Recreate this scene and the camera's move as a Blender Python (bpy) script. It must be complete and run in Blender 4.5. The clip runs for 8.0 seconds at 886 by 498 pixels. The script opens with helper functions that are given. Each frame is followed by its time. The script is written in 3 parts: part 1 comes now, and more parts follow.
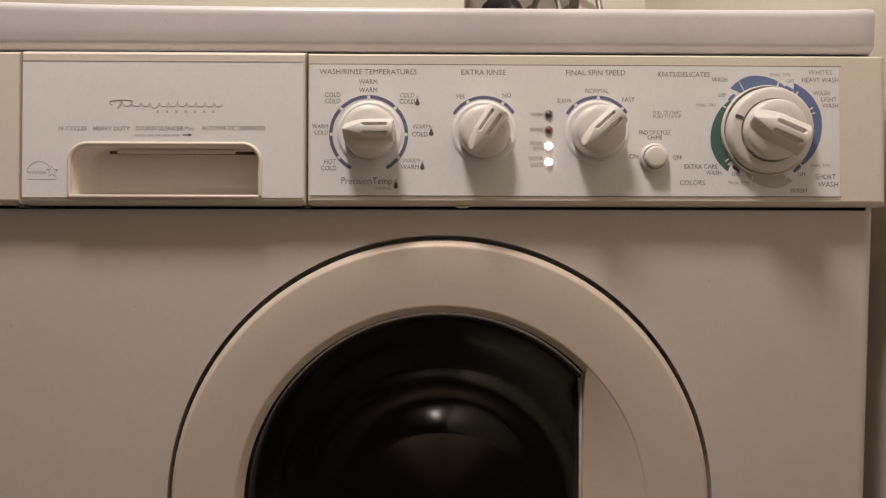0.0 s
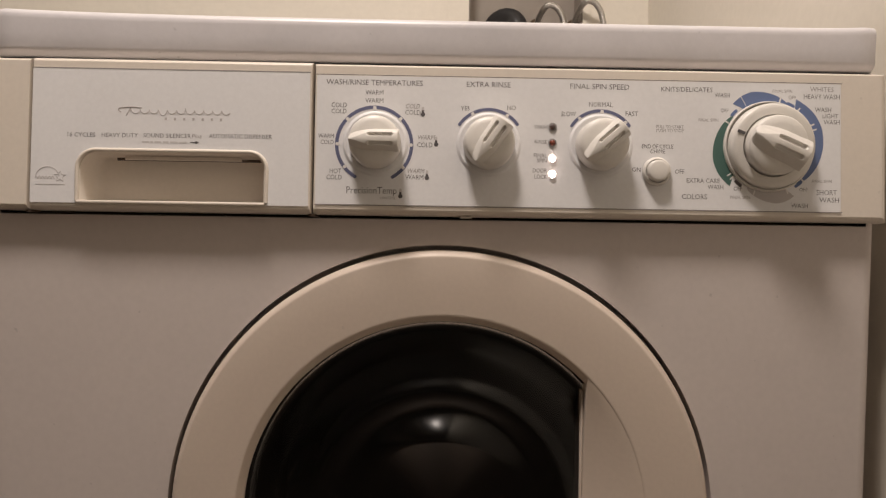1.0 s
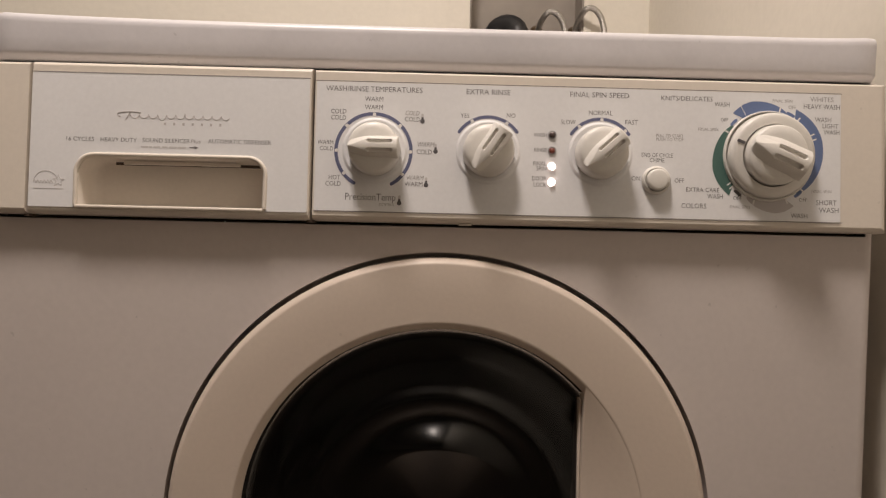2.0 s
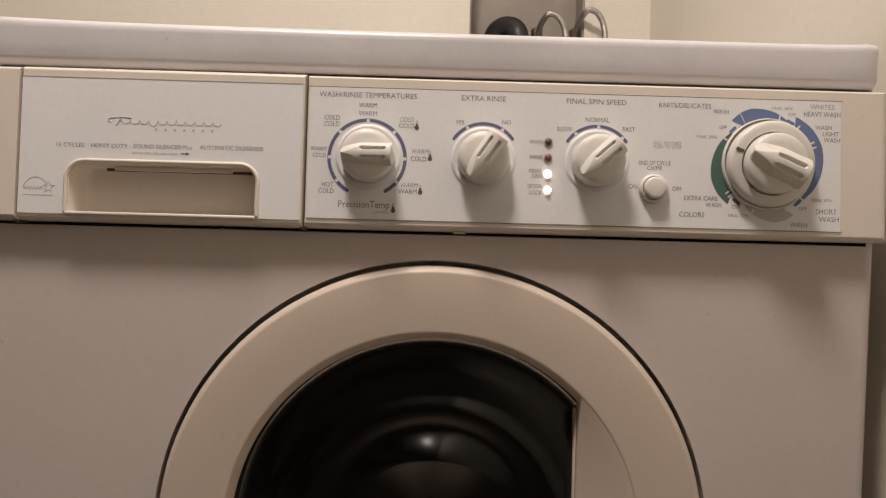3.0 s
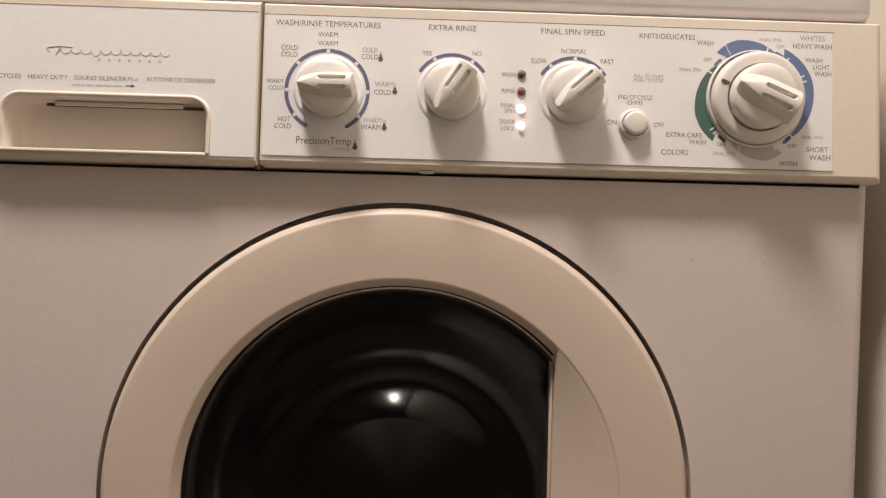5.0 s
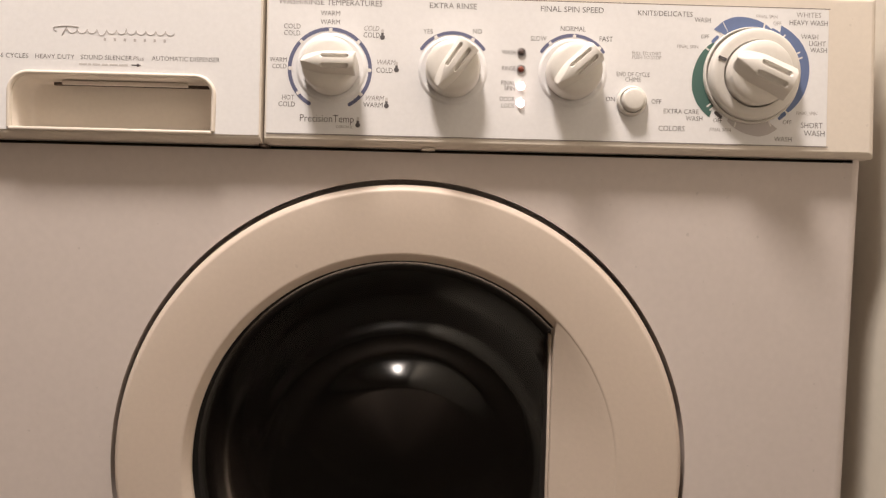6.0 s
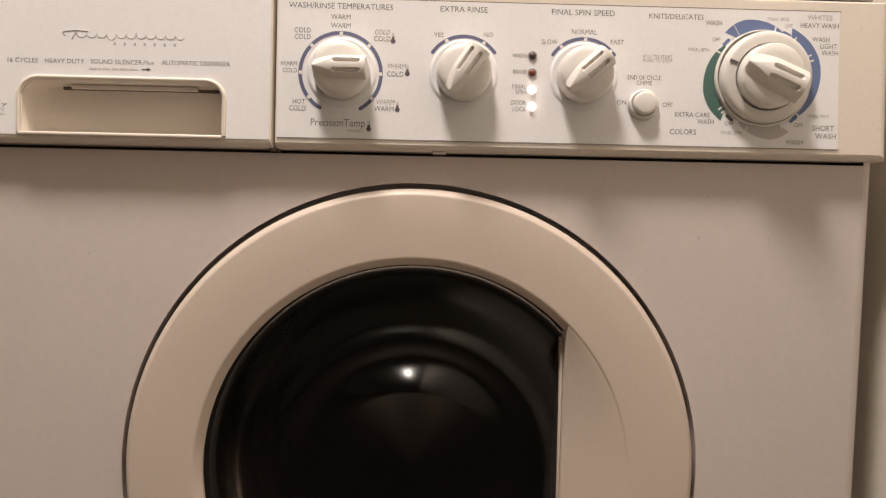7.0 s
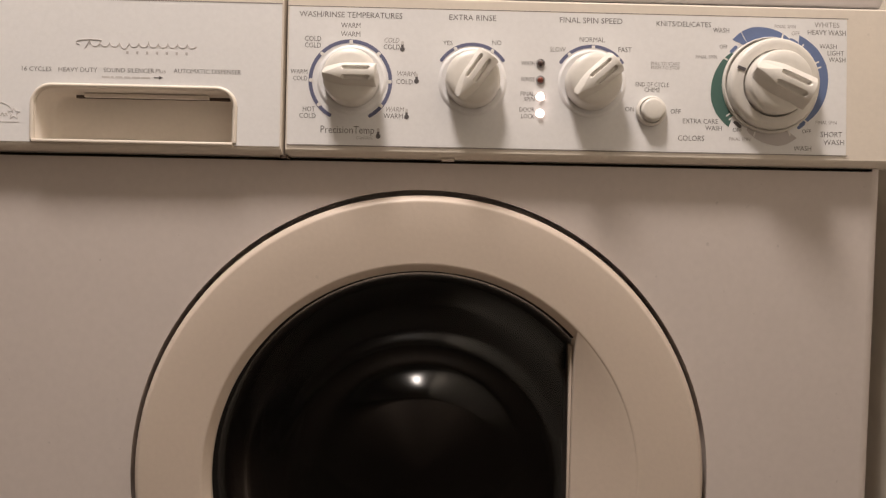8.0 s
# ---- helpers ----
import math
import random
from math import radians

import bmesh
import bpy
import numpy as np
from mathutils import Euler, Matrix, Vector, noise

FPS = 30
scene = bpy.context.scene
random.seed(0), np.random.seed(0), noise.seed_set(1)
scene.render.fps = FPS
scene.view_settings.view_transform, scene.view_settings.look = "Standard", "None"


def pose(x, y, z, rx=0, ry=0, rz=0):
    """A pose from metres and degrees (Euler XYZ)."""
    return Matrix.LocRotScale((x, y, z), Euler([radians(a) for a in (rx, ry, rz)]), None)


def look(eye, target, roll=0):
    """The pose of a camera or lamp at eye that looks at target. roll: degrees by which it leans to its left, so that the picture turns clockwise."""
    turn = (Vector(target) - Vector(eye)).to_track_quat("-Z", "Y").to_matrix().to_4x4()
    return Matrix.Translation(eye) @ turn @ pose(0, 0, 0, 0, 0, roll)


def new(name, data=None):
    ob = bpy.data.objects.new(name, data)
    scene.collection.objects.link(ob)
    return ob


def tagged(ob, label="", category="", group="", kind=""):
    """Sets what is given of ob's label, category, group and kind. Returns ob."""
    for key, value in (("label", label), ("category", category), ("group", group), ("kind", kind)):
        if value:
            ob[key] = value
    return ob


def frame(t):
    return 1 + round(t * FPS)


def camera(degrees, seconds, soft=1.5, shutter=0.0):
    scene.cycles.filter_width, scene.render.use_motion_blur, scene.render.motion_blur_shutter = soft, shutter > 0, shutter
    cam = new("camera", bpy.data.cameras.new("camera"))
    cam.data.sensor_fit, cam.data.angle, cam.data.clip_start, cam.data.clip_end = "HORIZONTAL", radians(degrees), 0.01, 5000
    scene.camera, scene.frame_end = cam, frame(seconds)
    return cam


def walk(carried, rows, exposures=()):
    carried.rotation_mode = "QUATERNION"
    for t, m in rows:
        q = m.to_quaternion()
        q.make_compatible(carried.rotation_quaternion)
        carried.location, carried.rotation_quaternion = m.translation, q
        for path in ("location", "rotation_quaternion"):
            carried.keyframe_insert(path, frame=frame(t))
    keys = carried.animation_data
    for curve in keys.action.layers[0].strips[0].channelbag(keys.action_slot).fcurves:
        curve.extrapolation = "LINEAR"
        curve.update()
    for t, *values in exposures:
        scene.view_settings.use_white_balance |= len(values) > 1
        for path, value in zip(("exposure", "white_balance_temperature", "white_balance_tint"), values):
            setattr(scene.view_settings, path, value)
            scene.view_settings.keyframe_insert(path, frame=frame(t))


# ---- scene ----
cam = camera(63.0, 8.0, soft=1.3)
PATH = [
    (0, (-0.0079, -0.5942, 0.7498), (0.0213, 1.4033, 0.6542), 0.11),
    (0.5, (-0.0104, -0.5960, 0.7515), (0.0169, 1.4019, 0.6639), 0.55),
    (1, (-0.0103, -0.5983, 0.7488), (0.0176, 1.4005, 0.6847), 0.90),
    (1.5, (-0.0092, -0.5986, 0.7497), (0.0173, 1.4005, 0.6956), 1.18),
    (2.8, (-0.0102, -0.5905, 0.7567), (0.0194, 1.4087, 0.7055), 1.54),
    (3, (-0.0032, -0.5894, 0.7585), (0.0193, 1.4097, 0.7035), 1.55),
    (3.5, (-0.0000, -0.5900, 0.7588), (0.0302, 1.4091, 0.7081), 1.43),
    (3.8, (-0.0091, -0.5912, 0.7452), (0.0135, 1.4082, 0.7039), 1.45),
    (4, (-0.0142, -0.5864, 0.7368), (0.0104, 1.4124, 0.6718), 1.56),
    (4.2, (-0.0000, -0.5790, 0.7219), (0.0297, 1.4205, 0.6895), 1.43),
    (4.5, (0.0102, -0.5564, 0.7206), (0.0686, 1.4419, 0.6602), 1.54),
    (4.7, (0.0162, -0.5507, 0.7100), (0.0696, 1.4483, 0.6718), 1.53),
    (5.8, (0.0160, -0.5624, 0.7123), (0.0634, 1.4347, 0.6142), 1.49),
    (6, (0.0149, -0.5647, 0.7126), (0.0654, 1.4313, 0.5959), 1.29),
    (6.5, (0.0131, -0.5639, 0.7105), (0.0594, 1.4335, 0.6189), 1.26),
    (7, (0.0052, -0.5633, 0.7175), (0.0600, 1.4320, 0.5932), 1.15),
    (7.5, (0.0032, -0.5642, 0.7077), (0.0378, 1.4335, 0.6187), 1.17),
    (8, (0.0025, -0.5649, 0.7106), (0.0417, 1.4330, 0.6288), 1.07),
]
EXPOSURES = [(0, -0.05), (3.5, -0.03), (4.0, 0.04), (4.5, 0.21), (4.7, 0.32), (6, 0.74), (6.5, 0.50), (7, 0.52), (7.5, 0.46), (8, 0.32)]
walk(cam, [(t, look(eye, target, roll)) for t, eye, target, roll in PATH], EXPOSURES)

# ---- light ----
world = bpy.data.worlds.new("world")
scene.world = world
world.use_nodes = True
world.node_tree.nodes["Background"].inputs["Color"].default_value = (0.02, 0.018, 0.016, 1)
world.node_tree.nodes["Background"].inputs["Strength"].default_value = 0.1

LAMP = (-0.25, -0.50, 2.33)
lamp_data = bpy.data.lights.new("ceiling_lamp", "AREA")
lamp_data.shape, lamp_data.size = "DISK", 0.32
lamp_data.energy = 30.3
lamp_data.color = (1.0, 0.872, 0.785)
lamp = new("ceiling_lamp", lamp_data)
lamp.matrix_world = look(LAMP, (LAMP[0], LAMP[1] + 0.01, 0.0))


# ---- materials ----
def surface(name, color, rough=0.4, metal=0.0, grain=0.02, stain=0.05, scale=60.0, bump=0.02, coat=0.0, large=3.0, specks=0.0):
    """Procedural surface: a base colour with fine grain, broad uneven wear and a fine relief."""
    m = bpy.data.materials.new(name)
    m.use_nodes = True
    nt = m.node_tree
    p = nt.nodes["Principled BSDF"]
    tc = nt.nodes.new("ShaderNodeTexCoord")
    fine = nt.nodes.new("ShaderNodeTexNoise")
    fine.inputs["Scale"].default_value, fine.inputs["Detail"].default_value = scale, 4
    broad = nt.nodes.new("ShaderNodeTexNoise")
    broad.inputs["Scale"].default_value, broad.inputs["Detail"].default_value = large, 5
    nt.links.new(tc.outputs["Object"], fine.inputs["Vector"])
    nt.links.new(tc.outputs["Object"], broad.inputs["Vector"])
    r1 = nt.nodes.new("ShaderNodeMapRange")
    r1.inputs["From Min"].default_value, r1.inputs["From Max"].default_value = 0.3, 0.7
    r1.inputs["To Min"].default_value, r1.inputs["To Max"].default_value = 1 - grain, 1 + grain
    r2 = nt.nodes.new("ShaderNodeMapRange")
    r2.inputs["From Min"].default_value, r2.inputs["From Max"].default_value = 0.3, 0.7
    r2.inputs["To Min"].default_value, r2.inputs["To Max"].default_value = 1 - stain, 1 + stain * 0.4
    nt.links.new(fine.outputs["Fac"], r1.inputs["Value"])
    nt.links.new(broad.outputs["Fac"], r2.inputs["Value"])
    mul = nt.nodes.new("ShaderNodeMath")
    mul.operation = "MULTIPLY"
    nt.links.new(r1.outputs["Result"], mul.inputs[0])
    nt.links.new(r2.outputs["Result"], mul.inputs[1])
    mix = nt.nodes.new("ShaderNodeMix")
    mix.data_type, mix.blend_type = "RGBA", "MULTIPLY"
    mix.inputs["Factor"].default_value = 1.0
    mix.inputs["A"].default_value = (*color, 1)
    nt.links.new(mul.outputs[0], mix.inputs["B"])
    if specks:
        dots = nt.nodes.new("ShaderNodeTexNoise")
        dots.inputs["Scale"].default_value, dots.inputs["Detail"].default_value = 130, 2
        nt.links.new(tc.outputs["Object"], dots.inputs["Vector"])
        pick = nt.nodes.new("ShaderNodeMapRange")
        pick.inputs["From Min"].default_value, pick.inputs["From Max"].default_value = 0.72, 0.78
        pick.inputs["To Min"].default_value, pick.inputs["To Max"].default_value = 1.0, 1.0 - specks
        nt.links.new(dots.outputs["Fac"], pick.inputs["Value"])
        dirt = nt.nodes.new("ShaderNodeMix")
        dirt.data_type, dirt.blend_type = "RGBA", "MULTIPLY"
        dirt.inputs["Factor"].default_value = 1.0
        nt.links.new(mix.outputs["Result"], dirt.inputs["A"])
        nt.links.new(pick.outputs["Result"], dirt.inputs["B"])
        mix = dirt
    nt.links.new(mix.outputs["Result"], p.inputs["Base Color"])
    rr = nt.nodes.new("ShaderNodeMapRange")
    rr.inputs["To Min"].default_value, rr.inputs["To Max"].default_value = rough * 0.88, min(1, rough * 1.12)
    nt.links.new(broad.outputs["Fac"], rr.inputs["Value"])
    nt.links.new(rr.outputs["Result"], p.inputs["Roughness"])
    p.inputs["Metallic"].default_value = metal
    p.inputs["Coat Weight"].default_value = coat
    p.inputs["Coat Roughness"].default_value = 0.25
    if bump:
        b = nt.nodes.new("ShaderNodeBump")
        b.inputs["Strength"].default_value, b.inputs["Distance"].default_value = bump, 0.002
        nt.links.new(fine.outputs["Fac"], b.inputs["Height"])
        nt.links.new(b.outputs["Normal"], p.inputs["Normal"])
    return m


def glow(name, color, strength):
    m = bpy.data.materials.new(name)
    m.use_nodes = True
    p = m.node_tree.nodes["Principled BSDF"]
    p.inputs["Base Color"].default_value = (*color, 1)
    p.inputs["Emission Color"].default_value = (*color, 1)
    p.inputs["Emission Strength"].default_value = strength
    return m


def glass(name, color, rough=0.0):
    m = bpy.data.materials.new(name)
    m.use_nodes = True
    p = m.node_tree.nodes["Principled BSDF"]
    p.inputs["Base Color"].default_value = (*color, 1)
    p.inputs["Transmission Weight"].default_value = 1.0
    p.inputs["Roughness"].default_value = rough
    p.inputs["IOR"].default_value = 1.40
    return m


# front enamel darker than the lid's: light falloff put into the colour
ENAMEL = surface("white_enamel_dimmed", (0.635, 0.575, 0.55), 0.36, stain=0.05, scale=180, bump=0.03, specks=0.18)
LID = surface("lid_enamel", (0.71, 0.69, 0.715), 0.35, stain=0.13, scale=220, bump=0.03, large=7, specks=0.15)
CREAM = surface("cream_plastic", (0.74, 0.675, 0.60), 0.42, stain=0.05, scale=260, bump=0.04, specks=0.12)
DOOR = surface("door_plastic", (0.62, 0.53, 0.455), 0.45, stain=0.04, scale=260, bump=0.04, specks=0.1)
KNOB = surface("knob_plastic", (0.74, 0.715, 0.675), 0.36, stain=0.04, scale=260, bump=0.02)
PANEL = surface("panel_print_ground", (0.80, 0.80, 0.815), 0.5, stain=0.04, scale=300, bump=0.03)
INK = surface("dark_ink", (0.10, 0.092, 0.098), 0.6, bump=0)
PALE_INK = surface("pale_ink", (0.28, 0.26, 0.26), 0.6, bump=0)
GREY_INK = surface("silver_ink", (0.52, 0.49, 0.49), 0.45, bump=0)
BLUE = surface("blue_ink", (0.13, 0.18, 0.34), 0.55, stain=0.12, scale=400, bump=0)
SLATE = surface("slate_blue_ink", (0.125, 0.135, 0.235), 0.55, stain=0.12, scale=400, bump=0)
GREEN = surface("green_ink", (0.065, 0.14, 0.12), 0.55, stain=0.12, scale=400, bump=0)
SILVER = surface("faint_silver_ink", (0.60, 0.58, 0.58), 0.45, bump=0)
WHITE_INK = surface("white_ink", (0.76, 0.74, 0.72), 0.55, bump=0)
# dark brown that stands in for the shade inside gaps and slots
GAP_SHADE = surface("gap_shade_brown", (0.08, 0.055, 0.04), 0.8)
GASKET = surface("black_rubber", (0.012, 0.011, 0.011), 0.85, bump=0.1)
GASKET.node_tree.nodes["Principled BSDF"].inputs["Specular IOR Level"].default_value = 0.15
# near-black steel and the dark glass tint carry the darkness of an unlit drum
STEEL = surface("unlit_drum_steel", (0.025, 0.024, 0.024), 0.6, metal=0.3)
BOWL = glass("smoky_dimmed_bowl_glass", (0.05, 0.047, 0.055), 0.18)
LED_ON = glow("lit_indicator", (1.0, 0.80, 0.72), 9.0)
LED_OFF = surface("unlit_indicator", (0.10, 0.07, 0.065), 0.25, bump=0)
LED_RED = surface("unlit_red_indicator", (0.22, 0.06, 0.04), 0.25, bump=0)
WALL = surface("painted_wall", (0.80, 0.755, 0.665), 0.7, stain=0.05, scale=90, bump=0.12, large=2)
CEILING = surface("ceiling_paint", (0.78, 0.75, 0.70), 0.8, scale=90, bump=0.1)
FLOOR = surface("vinyl_floor", (0.115, 0.088, 0.068), 0.5, stain=0.15, scale=40)
# grey of the outlet box includes the shade inside its recess
BOXGREY = surface("shaded_box_plastic", (0.35, 0.31, 0.27), 0.5, stain=0.15, large=12)
BRAID = surface("braided_steel", (0.46, 0.44, 0.41), 0.35, metal=0.85, grain=0.25, scale=700, bump=0.5)
BRASS = surface("brass_valve", (0.20, 0.15, 0.10), 0.4, metal=0.8)
BLACK = surface("black_plastic", (0.02, 0.02, 0.022), 0.45, bump=0.1)


# ---- mesh helpers ----
def part(name, bm, material, parent=None, label="", smooth=None):
    bmesh.ops.recalc_face_normals(bm, faces=bm.faces)
    me = bpy.data.meshes.new(name)
    bm.to_mesh(me)
    bm.free()
    me.materials.append(material)
    if smooth is not None:
        me.polygons.foreach_set("use_smooth", [True] * len(me.polygons))
        me.set_sharp_from_angle(angle=radians(smooth))
    ob = new(name, me)
    ob.parent = parent
    if label:
        tagged(ob, label)
    return ob


def box(x0, x1, y0, y1, z0, z1, bevel=0.0, segs=2):
    bm = bmesh.new()
    bmesh.ops.create_cube(bm, size=1, matrix=Matrix.LocRotScale(((x0 + x1) / 2, (y0 + y1) / 2, (z0 + z1) / 2), None, (x1 - x0, y1 - y0, z1 - z0)))
    if bevel:
        bmesh.ops.bevel(bm, geom=list(bm.edges), offset=bevel, segments=segs, affect="EDGES", profile=0.5)
    return bm


def lathe(profile, n=64, closed=False):
    """Turns a profile of (radius, height) about the local z axis."""
    bm = bmesh.new()
    rings = []
    for r, h in profile:
        if r < 1e-6:
            rings.append([bm.verts.new((0, 0, h))])
        else:
            rings.append([bm.verts.new((r * math.cos(2 * math.pi * k / n), r * math.sin(2 * math.pi * k / n), h)) for k in range(n)])
    pairs = list(zip(rings, rings[1:])) + ([(rings[-1], rings[0])] if closed else [])
    for a, b in pairs:
        for k in range(n):
            j = (k + 1) % n
            if len(a) == 1 and len(b) == 1:
                continue
            if len(a) == 1:
                bm.faces.new((a[0], b[k], b[j]))
            elif len(b) == 1:
                bm.faces.new((a[k], a[j], b[0]))
            else:
                bm.faces.new((a[k], a[j], b[j], b[k]))
    return bm


def plate(loops, depth, bevel=0.0):
    """A plate from loops of (x, y): the first is the outline, the others are holes. Front at z = 0, back at z = -depth."""
    bm = bmesh.new()
    edges = []
    for loop in loops:
        vs = [bm.verts.new((x, y, 0)) for x, y in loop]
        edges += [bm.edges.new((a, b)) for a, b in zip(vs, vs[1:] + vs[:1])]
    bmesh.ops.triangle_fill(bm, use_beauty=True, use_dissolve=False, edges=edges)
    made = bmesh.ops.extrude_face_region(bm, geom=list(bm.faces))
    bmesh.ops.translate(bm, verts=[v for v in made["geom"] if isinstance(v, bmesh.types.BMVert)], vec=(0, 0, -depth))
    return bm


def sweep(path, radius, n=10, closed=False, wave=0.0):
    """A round tube along a list of points."""
    bm = bmesh.new()
    pts = [Vector(p) for p in path]
    rings = []
    for i, p in enumerate(pts):
        a = pts[i - 1] if i or closed else p
        b = pts[(i + 1) % len(pts)] if i < len(pts) - 1 or closed else p
        t = (b - a).normalized()
        u = t.cross(Vector((0.12, 0.97, 0.2))).normalized()
        w = t.cross(u)
        r = radius * (1 + wave * (i % 2))
        rings.append([bm.verts.new(p + r * (math.cos(2 * math.pi * k / n) * u + math.sin(2 * math.pi * k / n) * w)) for k in range(n)])
    for a, b in list(zip(rings, rings[1:])) + ([(rings[-1], rings[0])] if closed else []):
        for k in range(n):
            bm.faces.new((a[k], a[(k + 1) % n], b[(k + 1) % n], b[k]))
    if not closed:
        bm.faces.new(rings[0])
        bm.faces.new(rings[-1])
    return bm


def arc(cx, cy, r, a0, a1, n):
    return [(cx + r * math.cos(radians(a0 + (a1 - a0) * k / n)), cy + r * math.sin(radians(a0 + (a1 - a0) * k / n))) for k in range(n + 1)]


def rounded(x0, x1, y0, y1, r, n=6, corners=(1, 1, 1, 1)):
    """A rectangle with rounded corners: bottom-left, bottom-right, top-right, top-left."""
    out = []
    for on, cx, cy, a in zip(corners, (x0, x1, x1, x0), (y0, y0, y1, y1), (180, 270, 0, 90)):
        q = r if on else 0.0003
        px = cx + q if cx == x0 else cx - q
        py = cy + q if cy == y0 else cy - q
        out += arc(px, py, q, a, a + 90, n if on else 1)
    return out


# The sloping control face: local x along the machine, y up the face, z out towards the room.
TILT = radians(3.4)
FACE = Matrix(((1, 0, 0, 0), (0, math.sin(TILT), -math.cos(TILT), -0.020), (0, math.cos(TILT), math.sin(TILT), 0.757), (0, 0, 0, 1)))
UPRIGHT = Matrix(((1, 0, 0, 0), (0, 0, -1, 0), (0, 1, 0, 0), (0, 0, 0, 1)))


def on_face(bm, x=0.0, z=0.757, out=0.0, turn=0.0):
    """Moves a mesh built flat onto the control face, at the height z of the room."""
    bm.transform(FACE @ Matrix.Translation((x, z - 0.757, out)) @ Matrix.Rotation(radians(turn), 4, "Z"))
    return bm


# ---- room ----
def wall(name, bm, material, label):
    return tagged(part(name, bm, material), label, "wall", kind="structure")


RIGHT, BACK, LEFT, FRONT, TOP = 0.388, 0.77, -3.4, -4.6, 2.36
tagged(part("floor", box(LEFT - 0.1, RIGHT + 0.1, FRONT - 0.1, BACK + 0.2, -0.1, 0), FLOOR), "dark brown vinyl floor under the washing machine", "floor", kind="structure")
tagged(part("ceiling", box(LEFT - 0.1, RIGHT + 0.1, FRONT - 0.1, BACK + 0.2, TOP, TOP + 0.1), CEILING), "plain off-white painted ceiling", "ceiling", kind="structure")
wall("wall_east", box(RIGHT, RIGHT + 0.1, FRONT - 0.1, BACK + 0.2, 0, TOP), WALL, "plain cream painted wall close beside the machine")
wall("wall_west", box(LEFT - 0.1, LEFT, FRONT - 0.1, BACK + 0.2, 0, TOP), WALL, "plain cream painted wall")
wall("wall_south", box(LEFT, RIGHT, FRONT - 0.1, FRONT, 0, TOP), WALL, "plain cream painted wall")
BX0, BX1, BZ0, BZ1 = 0.048, 0.266, 1.01, 1.32
wall("wall_north", plate([[(LEFT, 0), (RIGHT, 0), (RIGHT, TOP), (LEFT, TOP)], [(BX0, BZ0), (BX1, BZ0), (BX1, BZ1), (BX0, BZ1)]], 0.16), WALL, "cream painted wall with a recessed outlet box").matrix_world = Matrix.Translation((0, BACK, 0)) @ UPRIGHT


def outlet_box():
    ob = new("outlet_box")
    tagged(ob, "plastic laundry outlet box recessed in the wall, greyed for shade", "outlet box")
    e = 0.002
    part("back_panel", box(BX0 + e, BX1 - e, BACK + 0.07, BACK + 0.074, BZ0 + e, BZ1 - e), BOXGREY, ob)
    part("side_panel", box(BX0 + e, BX0 + e + 0.003, BACK + 0.001, BACK + 0.0695, BZ0 + e, BZ1 - e), BOXGREY, ob)
    part("side_panel", box(BX1 - e - 0.003, BX1 - e, BACK + 0.001, BACK + 0.0695, BZ0 + e, BZ1 - e), BOXGREY, ob)
    part("bottom_panel", box(BX0 + 0.006, BX1 - 0.006, BACK + 0.001, BACK + 0.0695, BZ0 + e, BZ0 + 0.005), BOXGREY, ob)
    part("top_panel", box(BX0 + 0.006, BX1 - 0.006, BACK + 0.001, BACK + 0.0695, BZ1 - 0.005, BZ1 - e), BOXGREY, ob)
    f = 0.038
    fr = plate([rounded(BX0 - f, BX1 + 0.012, BZ0 - f, BZ1 + f, 0.004, 3), [(BX0 + e, BZ0 + e), (BX1 - e, BZ0 + e), (BX1 - e, BZ1 - e), (BX0 + e, BZ1 - e)]], 0.004)
    fr.transform(Matrix.Translation((0, BACK - 0.0045, 0)) @ UPRIGHT)
    part("flange", fr, WALL, ob, "cream painted flange")
    for x in (0.180, 0.252):
        v = lathe([(0, 0.0), (0.010, 0.0), (0.010, 0.02), (0.013, 0.022), (0.013, 0.036), (0.009, 0.038), (0.009, 0.05), (0, 0.05)], 20)
        v.transform(Matrix.Translation((x, BACK + 0.03, 1.076)))
        part("valve", v, BRASS, ob, "dull brass valve")


def supply_hose(x0, x2, z1):
    """A braided hose that rises from its valve, bends over and drops behind the machine."""
    xc, half, rise = (x0 + x2) / 2, (x2 - x0) / 2, 0.040
    pts = [Vector((x0, BACK + 0.030, 1.100)), Vector((x0, BACK + 0.028, z1 - rise))]
    for k in range(1, 20):
        a = math.pi * (1 - k / 20)
        pts.append(Vector((xc + half * math.cos(a) - 0.004 * math.sin(a), BACK + 0.026 - 0.056 * min(1, k / 8), z1 - rise + rise * math.sin(a) ** 0.9)))
    pts += [Vector((x2 + 0.003 * math.sin(k), BACK - 0.034 - 0.001 * k, z1 - rise - 0.04 * k)) for k in range(16)]
    pts += [Vector((x2 - 0.02, BACK - 0.07, z1 - rise - 0.66)), Vector((x2 - 0.05, BACK - 0.10, z1 - rise - 0.70))]
    ob = part("supply_hose", sweep(pts, 0.0054, 12, wave=0.04), BRAID, smooth=60)
    nut = lathe([(0.0, 0), (0.011, 0), (0.011, 0.018), (0.008, 0.022), (0, 0.022)], 6)
    nut.transform(Matrix.Translation((x0, BACK + 0.03, 1.124)))
    part("coupling_nut", nut, BRASS, ob, "dark brass nut")
    return tagged(ob, "grey braided steel water hose looping from the outlet box", "hose", "water hoses behind the machine")


